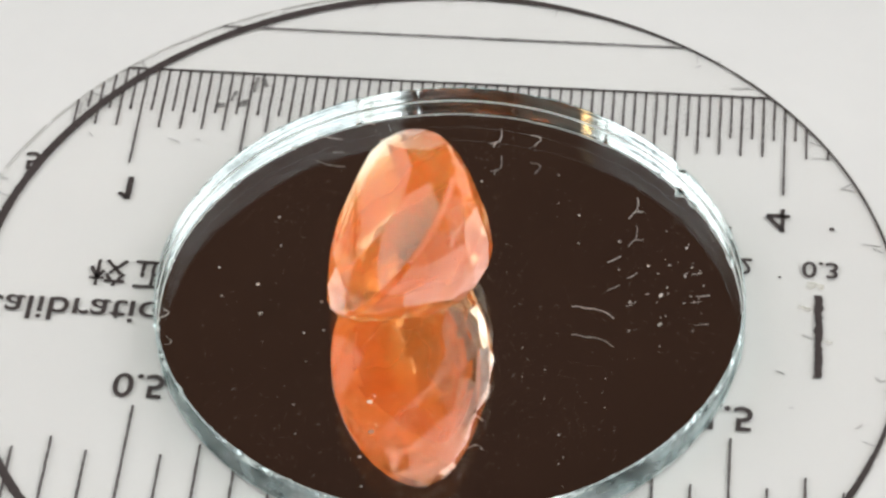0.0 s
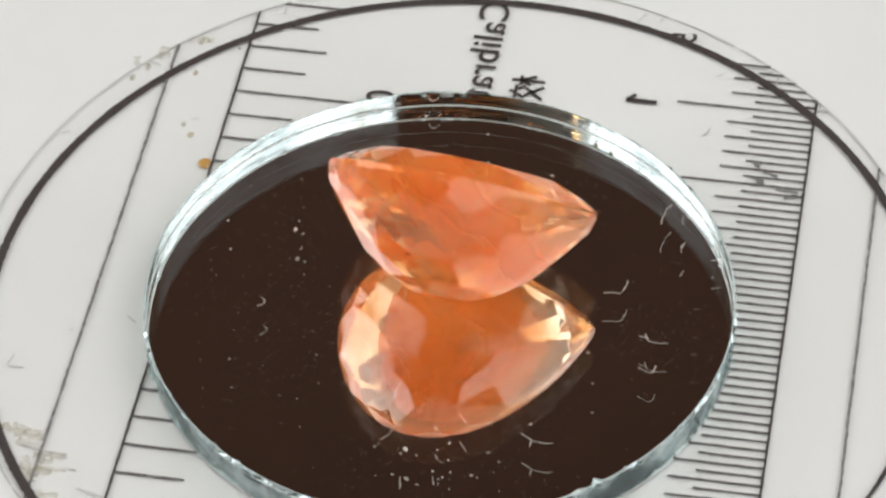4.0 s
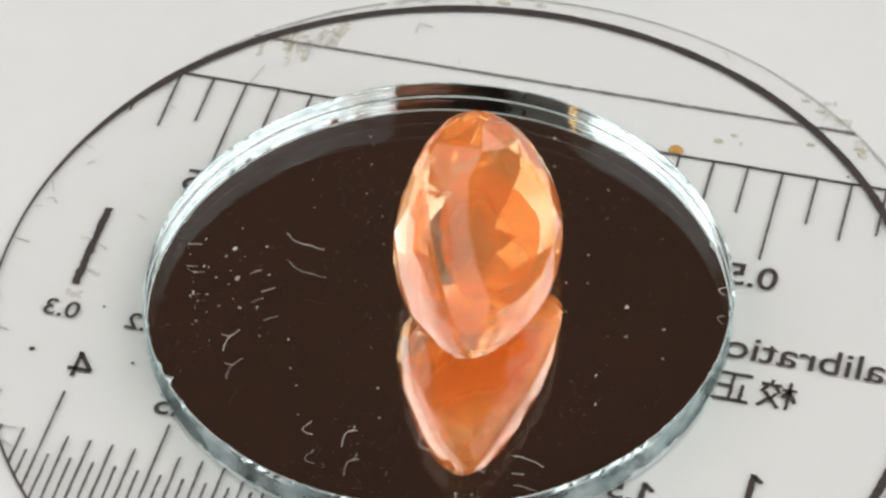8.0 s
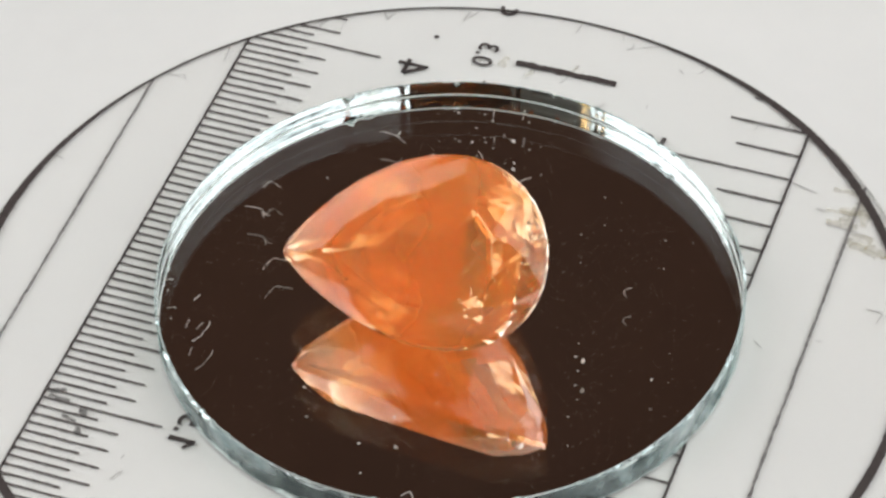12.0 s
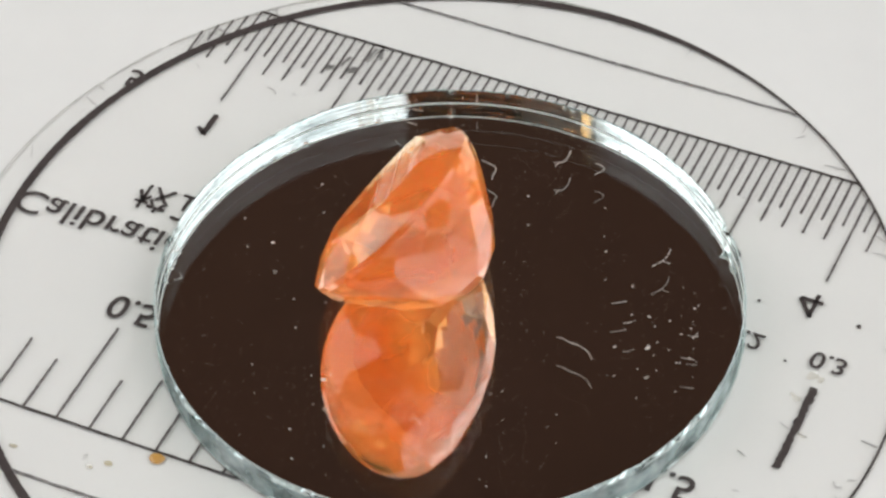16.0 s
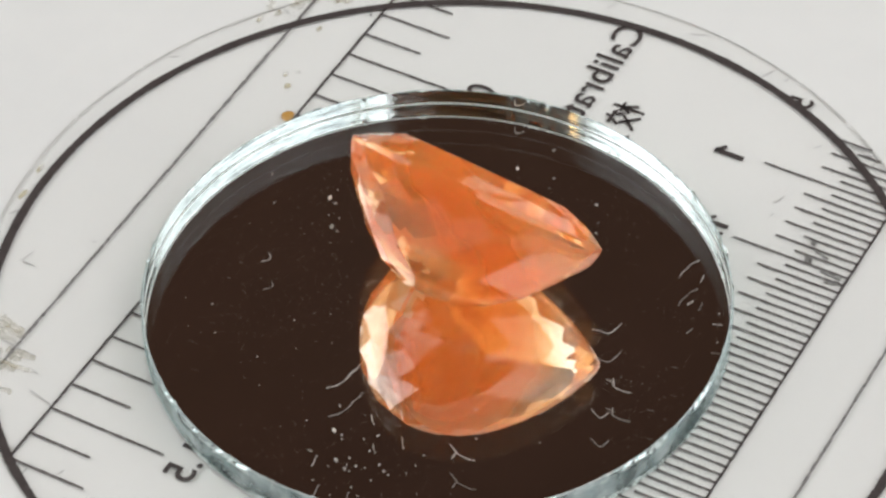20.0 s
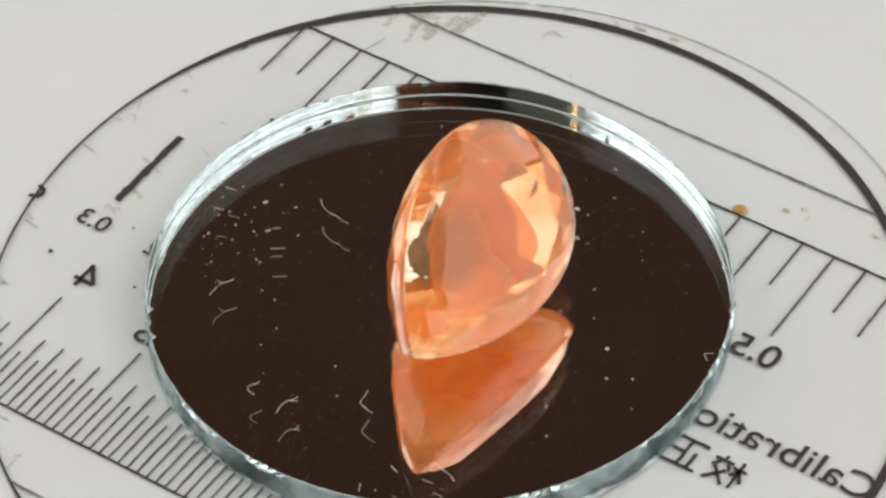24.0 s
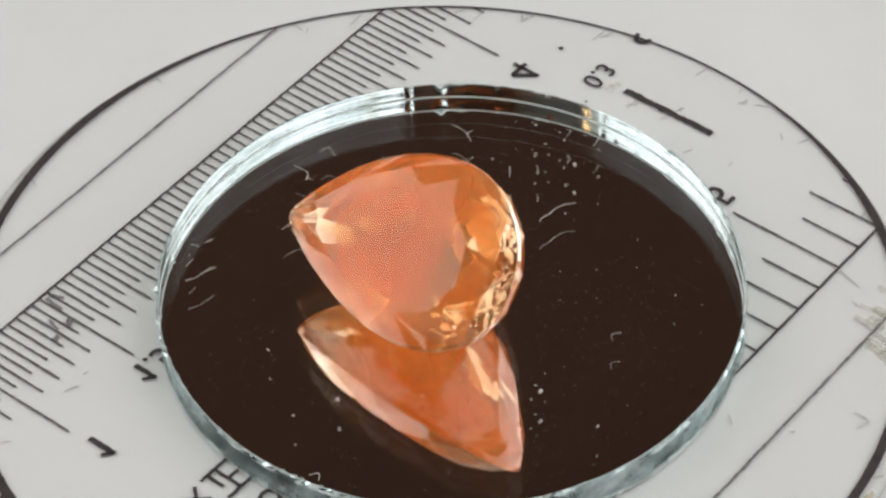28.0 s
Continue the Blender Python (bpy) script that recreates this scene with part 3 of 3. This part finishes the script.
rnd = random.Random(11)
for k in range(34):
    a = rnd.uniform(0, 2 * math.pi)
    r0 = 21.2 - rnd.uniform(0, 0.15)
    r1 = r0 - rnd.uniform(0.25, 0.8)
    b = a + rnd.uniform(-0.02, 0.035)
    cx, cy = DISC[0] / MM, DISC[1] / MM
    scratch([(cx + r0 * math.cos(a), cy + r0 * math.sin(a)), (cx + r1 * math.cos(b), cy + r1 * math.sin(b))], rnd.uniform(0.04, 0.08), GREY_MARK)

# ---- the round mirror: back-silvered glass ----
TOP = 1.72 * MM
BOTTOM = 0.10 * MM
MIRROR = (0.33 * MM, -0.18 * MM, 12.92 * MM)
mirror = empty("round_mirror", "round back-silvered glass mirror with a chipped edge on a disc", "mirror")


chips = random.Random(8)
# angle, half width in degrees, depth
NOTCHES = [(34.5, 1.3, 0.30)] + [(chips.uniform(0, 360), chips.uniform(0.25, 0.7), chips.uniform(0.03, 0.11)) for _ in range(46)]


def chipped(k, a, r, z):
    c, s_ = math.cos(a), math.sin(a)
    big = noise.noise((c * 5, s_ * 5, 0.4))
    fine = noise.noise((c * 34, s_ * 34, 1.3 if k < 6 else 2.3))
    if 0 < k < 8:
        notch = max(max(0.0, 1 - abs((math.degrees(a) - at + 180) % 360 - 180) / wide) * deep for at, wide, deep in NOTCHES)
        if k > 3:
            r -= notch * (1.0 if k > 5 else 0.35) * MM
        r = r * (1 + 0.0008 * big + (0.0005 if k > 5 else 0.00012) * fine)
        if k in (6, 7):
            bite = max(0.0, noise.noise((c * 17, s_ * 17, 30 + k)) - 0.5)
            r -= bite * 0.3 * MM
    return r, z


def chipped_skin(k, a, r, z):
    return chipped(k + 1, a, r, z)


R = MIRROR[2]
H = TOP - BOTTOM
glass = lathe([(0, BOTTOM), (R - 0.05 * MM, BOTTOM), (R, BOTTOM + 0.06 * MM), (R, BOTTOM + 0.1 * H), (R, BOTTOM + 0.5 * H), (R, BOTTOM + 0.93 * H),
               (R, TOP - 0.06 * MM), (R - 0.05 * MM, TOP - 0.003 * MM), (R - 0.065 * MM, TOP), (0, TOP)], 720, MIRROR[0], MIRROR[1], chipped)
for fc in glass.faces:
    fc.normal_update()
    fc.material_index = 0 if abs(fc.normal.z) > 0.93 else 2 if abs(fc.normal.z) > 0.3 else 1
glass_ob = part("glass", glass, [GLASS, GLASS_SIDE, GROUND_ARRIS], mirror, "clear glass")
glass_ob.data.polygons.foreach_set("use_smooth", [f_.material_index == 1 for f_ in glass_ob.data.polygons])
glass_ob.visible_shadow = False
# added skin outside the glass, coloured like light that travels inside it
part("light_skin", lathe([(R + 0.0 * MM, BOTTOM - 0.02 * MM), (R + 0.03 * MM, BOTTOM + 0.03 * MM), (R + 0.04 * MM, BOTTOM + 0.3 * H), (R + 0.045 * MM, BOTTOM + 0.5 * H), (R + 0.04 * MM, BOTTOM + 0.75 * H),
                           (R + 0.03 * MM, TOP - 0.06 * MM), (R - 0.02 * MM, TOP + 0.004 * MM)], 720, MIRROR[0], MIRROR[1], chipped_skin), PIPED_LIGHT, glass_ob, "bluish half-clear skin standing in for light inside the glass", smooth=True)
chip_random = random.Random(21)


def splintered(k, a, r, z):
    return r + chip_random.uniform(-0.045, 0.045) * MM, z + chip_random.uniform(-0.04, 0.04) * MM


for name_, rows_, said in (("upper_bevel", ((R + 0.06 * MM, TOP - 0.26 * MM), (R + 0.07 * MM, TOP - 0.10 * MM), (R + 0.0 * MM, TOP + 0.02 * MM)), "sparkling chipped upper edge"),
                           ("lower_bevel", ((R + 0.05 * MM, BOTTOM + 0.0 * MM), (R + 0.08 * MM, BOTTOM + 0.16 * MM), (R + 0.07 * MM, BOTTOM + 0.34 * MM)), "sparkling chipped lower edge")):
    part(name_, lathe(rows_, 330, MIRROR[0], MIRROR[1], splintered), SPLINTER, glass_ob, said)
part("silvering", lathe([(0, BOTTOM - 0.03 * MM), (R - 0.004 * MM, BOTTOM - 0.03 * MM), (R - 0.004 * MM, BOTTOM - 0.006 * MM), (0, BOTTOM - 0.006 * MM)], 200, MIRROR[0], MIRROR[1]), SILVER, mirror, "bright silvering")
part("backing", lathe([(0, 0.036 * MM), (R - 0.25 * MM, 0.036 * MM), (R - 0.25 * MM, BOTTOM - 0.034 * MM), (0, BOTTOM - 0.034 * MM)], 120, MIRROR[0], MIRROR[1]), BACK_PAINT, mirror, "grey backing paint")

# ---- the gem: a pear cut lying on its pavilion ----
GEM_L, GEM_W, GEM_M = 11.95 * MM, 8.40 * MM, 0.72
GEM_AT = Vector((-2.16, 0.838, 5.709)) * MM
GEM_N = Vector((-0.75576, 0.14759, 0.63800)).normalized()
GEM_X = Vector((0.01418, 0.97773, -0.20938))
GEM_X = (GEM_X - GEM_N * GEM_X.dot(GEM_N)).normalized()
WIDEST = max(math.sin(k / 200) * math.hypot(math.sin(k / 400), 0.15) ** GEM_M for k in range(1, 620))
GEM_Y = GEM_N.cross(GEM_X)


INCLUSIONS = ((2.64, 1.07, 0.80, 0.06), (3.2, 1.50, 0.55, 0.05), (2.46, 1.70, 0.55, 0.06), (2.15, 1.54, 0.6, 0.05), (3.9, 0.57, 0.55, 0.04), (-3.75, -0.1, 0.85, 0.05), (3.0, 1.2, -0.8, 0.06))


def pear(s, scale=1.0, shift=0.0):
    y = math.sin(s) * math.hypot(math.sin(s / 2), 0.15) ** GEM_M
    return Vector(((GEM_L / 2 * math.cos(s) - 0.09 * MM - shift) * scale + shift, GEM_W / 2 * y / WIDEST * scale, 0))


def gem_body():
    """Table, crown, thin girdle and a pavilion of four rows of facets."""
    keel = -0.23 * MM
    depth = 4.78 * MM
    bm = bmesh.new()

    def ring(n, scale, z, phase=0.0):
        for i in range(n):
            s = 2 * math.pi * (i + phase) / n
            c = pear(s, scale, keel)
            bm.verts.new((c.x, c.y, z))

    ring(12, 0.66, 1.03 * MM, 0.5)
    ring(36, 1.0, 0.06 * MM, 0.5)
    ring(12, 0.85, 0.58 * MM, 0.0)
    ring(36, 1.0, -0.22 * MM, 0.5)
    ring(18, 0.965, -0.85 * MM, 0.0)
    ring(18, 0.90, -1.45 * MM, 0.5)
    for n, scale, phase in ((18, 0.80, 0.0), (12, 0.62, 0.0), (12, 0.42, 0.5), (6, 0.20, 0.0)):
        ring(n, scale, -0.2 * MM - depth * (1 - scale ** 2.32), phase)
    bm.verts.new((keel, 0, -0.2 * MM - depth))
    bmesh.ops.convex_hull(bm, input=bm.verts[:])
    loose = [v for v in bm.verts if not v.link_faces]
    bmesh.ops.delete(bm, geom=loose, context="VERTS")
    bmesh.ops.dissolve_limit(bm, angle_limit=radians(4), verts=bm.verts[:], edges=bm.edges[:])
    bmesh.ops.recalc_face_normals(bm, faces=bm.faces[:])
    bmesh.ops.bevel(bm, geom=bm.edges[:], offset=0.025 * MM, segments=1, affect="EDGES", clamp_overlap=True)
    return bm


GEM_POSE = Matrix.Translation(GEM_AT) @ Matrix((GEM_X, GEM_Y, GEM_N)).transposed().to_4x4()
gem_bm = gem_body()
LOWEST = min((GEM_POSE @ v.co).z for v in gem_bm.verts)
GEM_POSE = Matrix.Translation((0, 0, TOP - LOWEST)) @ GEM_POSE
gemstone = empty("gemstone", "orange and peach zoned pear-cut gemstone lying tilted on the mirror", "gemstone")
stone = part("stone", gem_bm, GEM, gemstone, "translucent faceted orange stone")
stone.visible_shadow = False
def core_body(grow, start=None):
    """A rounded body inside the stone; start cuts it off flat towards the round end."""
    bm = bmesh.new()
    rows = []
    for scale, z in ((0.02, 0.63), (0.30, 0.62), (0.60, 0.58), (0.80, 0.35), (0.90, 0.0), (0.90, -0.4), (0.86, -0.9), (0.79, -1.6), (0.70, -2.3), (0.58, -3.0), (0.42, -3.6), (0.22, -4.0), (0.02, -4.1)):
        row = []
        for i in range(48):
            c = pear(2 * math.pi * i / 48, scale * grow, -0.23 * MM)
            q = Vector((c.x, c.y, z * grow * MM))
            row.append(bm.verts.new(q * (1 + 0.03 * noise.noise(q / MM * 0.7))))
        rows.append(row)
    for a, b in zip(rows, rows[1:]):
        for i in range(48):
            bm.faces.new((a[i], b[i], b[(i + 1) % 48], a[(i + 1) % 48]))
    bm.faces.new(rows[0])
    bm.faces.new(rows[-1][::-1])
    if start is not None:
        bmesh.ops.bisect_plane(bm, geom=bm.verts[:] + bm.edges[:] + bm.faces[:], plane_co=(start * MM, 0, 0), plane_no=(-1, 0.15, -0.9), clear_outer=True)
        bmesh.ops.contextual_create(bm, geom=[e for e in bm.edges if e.is_boundary])
    bmesh.ops.recalc_face_normals(bm, faces=bm.faces[:])
    return bm


core_ob = part("colour_band", core_body(1.03, -4.7), BAND, gemstone, "milky orange colour band fading to clear ends", smooth=True)
core_ob.data.polygons.foreach_set("use_smooth", [len(f_.vertices) < 9 for f_ in core_ob.data.polygons])
part("inner_cloud", core_body(0.62, -2.3), BAND, core_ob, "denser orange cloud", smooth=True)
for k, (x, y, z, q) in enumerate(INCLUSIONS):
    bm = bmesh.new()
    bmesh.ops.create_icosphere(bm, subdivisions=1, radius=q * MM)
    for v in bm.verts:
        v.co = (v.co.x * (1 + noise.noise(v.co * 4000)) + x * MM, v.co.y * 0.7 + y * MM, v.co.z * 0.5 + z * MM)
    part("inclusion", bm, SOOT, core_ob, "tiny dark inclusion")


# ---- lint and dust on the mirror ----
def fibre(points):
    """A fine bent thread lying on the glass, given by points in mm."""
    pts = [Vector((x, y, 0)) for x, y in points]
    fine = []
    for i in range(len(pts) - 1):
        a, b, c, d = pts[max(0, i - 1)], pts[i], pts[i + 1], pts[min(len(pts) - 1, i + 2)]
        for k in range(9):
            t = k / 9
            fine.append(0.5 * ((2 * b) + (c - a) * t + (2 * a - 5 * b + 4 * c - d) * t * t + (3 * b - a - 3 * c + d) * t ** 3))
    fine.append(pts[-1])
    mid = sum(fine, Vector()) / len(fine)
    bm = bmesh.new()
    last = None
    for i, q in enumerate(fine):
        way = (fine[min(i + 1, len(fine) - 1)] - fine[max(i - 1, 0)]).normalized()
        across = Vector((-way.y, way.x, 0))
        r = 0.0165 * (1 + 0.6 * noise.noise(q * 4))
        q = q + across * 0.10 * noise.noise(q * 2.1 + Vector((0, 0, 5)))
        ring_ = [bm.verts.new((q - mid + across * r * math.cos(a) + Vector((0, 0, r * 0.9 + r * 0.9 * math.sin(a)))) * MM) for a in (2 * math.pi * k / 6 for k in range(6))]
        if last:
            for k in range(6):
                bm.faces.new((last[k], last[(k + 1) % 6], ring_[(k + 1) % 6], ring_[k]))
        else:
            bm.faces.new(ring_)
        last = ring_
    bm.faces.new(last)
    ob = tagged(part("lint_fibre", bm, LINT, smooth=True), "fine pale bent lint fibre lying on the mirror", "lint", "lint on the mirror")
    return ob, Matrix.Translation((mid.x * MM, mid.y * MM, TOP))


def grain_of_dust(x, y, size, seed):
    bm = bmesh.new()
    bmesh.ops.create_icosphere(bm, subdivisions=1, radius=size * MM)
    for v in bm.verts:
        v.co *= 1 + 0.5 * noise.noise(v.co / (size * MM) * 1.3 + Vector((seed, 0, 0)))
        v.co.z *= 0.6
        v.co = Matrix.Rotation(seed * 2.1, 3, "Z") @ Vector((v.co.x * (1 + (seed * 0.77) % 1.0), v.co.y, v.co.z))
    low = min(v.co.z for v in bm.verts)
    for v in bm.verts:
        v.co.z -= low
    ob = tagged(part("dust_speck", bm, LINT), "tiny pale dust speck lying on the mirror", "dust", "dust on the mirror")
    return ob, Matrix.Translation((x * MM, y * MM, TOP))


LINT_THINGS = [fibre(p_) for p_ in (
    [(2.91, 9.86), (2.84, 9.11), (2.37, 8.85)], [(2.6, 9.0), (2.48, 8.6)], [(4.19, 9.30), (4.62, 9.15), (4.40, 8.6)],
    [(8.80, 5.15), (8.85, 4.45), (8.62, 4.07), (8.42, 3.8)], [(8.75, 4.3), (9.12, 4.2)], [(5.62, -1.52), (6.45, -1.64), (7.0, -1.85), (7.45, -2.28)],
    [(7.33, 1.10), (7.92, 1.45)], [(11.07, -1.05), (11.68, -1.03)], [(10.99, 0.26), (11.45, 0.32)],
    [(-0.03, 6.96), (0.0, 7.6), (-0.33, 7.85), (-0.8, 8.0)], [(1.6, -8.06), (1.3, -7.8), (1.05, -7.9)], [(-2.33, 12.1), (-2.19, 11.7)],
    [(-2.89, 10.32), (-3.27, 10.44)], [(-4.4, 10.3), (-4.9, 10.35)], [(-5.66, 9.82), (-5.05, 9.5), (-4.36, 9.38)], [(8.13, 0.14), (8.6, 0.45)], [(-12.2, -1.1), (-11.9, -1.35), (-12.2, -1.6)])]
DUST = ((2.92, 2.42), (-8.05, 0.25), (9.55, -0.98), (9.5, 0.35), (10.95, -1.42), (11.44, -0.41), (-5.25, -0.89), (-6.01, -2.73), (4.33, -5.22), (8.17, -1.33), (4.9, -10.2),
        (4.78, -8.94), (10.85, 1.87), (10.04, 2.96), (10.03, 0.85), (-3.15, -6.86), (10.7, 0.24), (11.02, 0.67), (10.95, 2.1), (-2.95, -6.5), (-1.9, -10.4), (-3.75, -6.76),
        (-3.58, -9.93), (11.36, 0.5), (7.91, 2.38), (-2.14, -6.48), (-2.92, 11.74), (-9.78, 1.35), (9.46, -2.3), (9.1, 0.84), (10.6, 2.78), (9.84, -0.51), (-7.2, 4.4), (3.4, -3.9),
        (6.2, 4.1), (6.9, -5.8), (-6.4, -6.9), (1.9, 6.4), (5.4, 6.7))
for k, (x, y) in enumerate(DUST):
    LINT_THINGS.append(grain_of_dust(x, y, 0.085 if k in (1, 2, 15) else 0.024 + 0.026 * ((k * 7) % 5) / 4, k * 1.7))


def fine_dust():
    """The faint scatter of dust too small to count."""
    rnd = random.Random(5)
    verts, faces = [], []
    while len(faces) < 3300:
        a, r = rnd.uniform(0, 2 * math.pi), 12.4 * math.sqrt(rnd.random())
        x, y = 0.33 + r * math.cos(a), -0.18 + r * math.sin(a)
        if noise.noise((x * 0.22, y * 0.22, 3)) < rnd.uniform(-0.3, 0.35) or math.hypot(x + 0.2, y - 0.3) < 2.0:
            continue
        q = rnd.uniform(0.012, 0.030)
        l = q * (rnd.uniform(2, 5) if rnd.random() < 0.15 else 1)
        t = rnd.uniform(0, math.pi)
        c, s_ = math.cos(t), math.sin(t)
        b = len(verts)
        for dx, dy, dz in ((l, 0, 0), (-l, q * 0.4, 0), (0, -q, 0), (0, 0, q)):
            verts.append(((x + dx * c - dy * s_) * MM, (y + dx * s_ + dy * c) * MM, TOP + (0.001 + dz) * MM))
        faces += [(b, b + 1, b + 3), (b + 1, b + 2, b + 3), (b + 2, b, b + 3)]
    me = bpy.data.meshes.new("fine_dust")
    me.from_pydata(verts, [], faces)
    me.materials.append(FAINT_DUST)
    return tagged(new("fine_dust", me), "faint scatter of fine dust on the mirror", "dust", kind="stuff")


FAINT_DUST = plain("faint_dust", (0.06, 0.05, 0.043), (0.22, 0.19, 0.165), 3000, 0.9)
LINT_THINGS.append((fine_dust(), Matrix()))
TURNING = [(turntable, Matrix()), (reticle, pose(0, 0, 0, 0, 0, RETICLE_ANGLE)), (mirror, Matrix()), (gemstone, GEM_POSE)] + LINT_THINGS


def motions():
    """Everything on the platter turns together at an even speed."""
    times = [i * 0.25 for i in range(113)]
    for k, (thing, rest) in enumerate(TURNING):
        walk(thing, [(t, spin(t) @ rest) for t in (times if k < 4 else times[::2])])


motions()
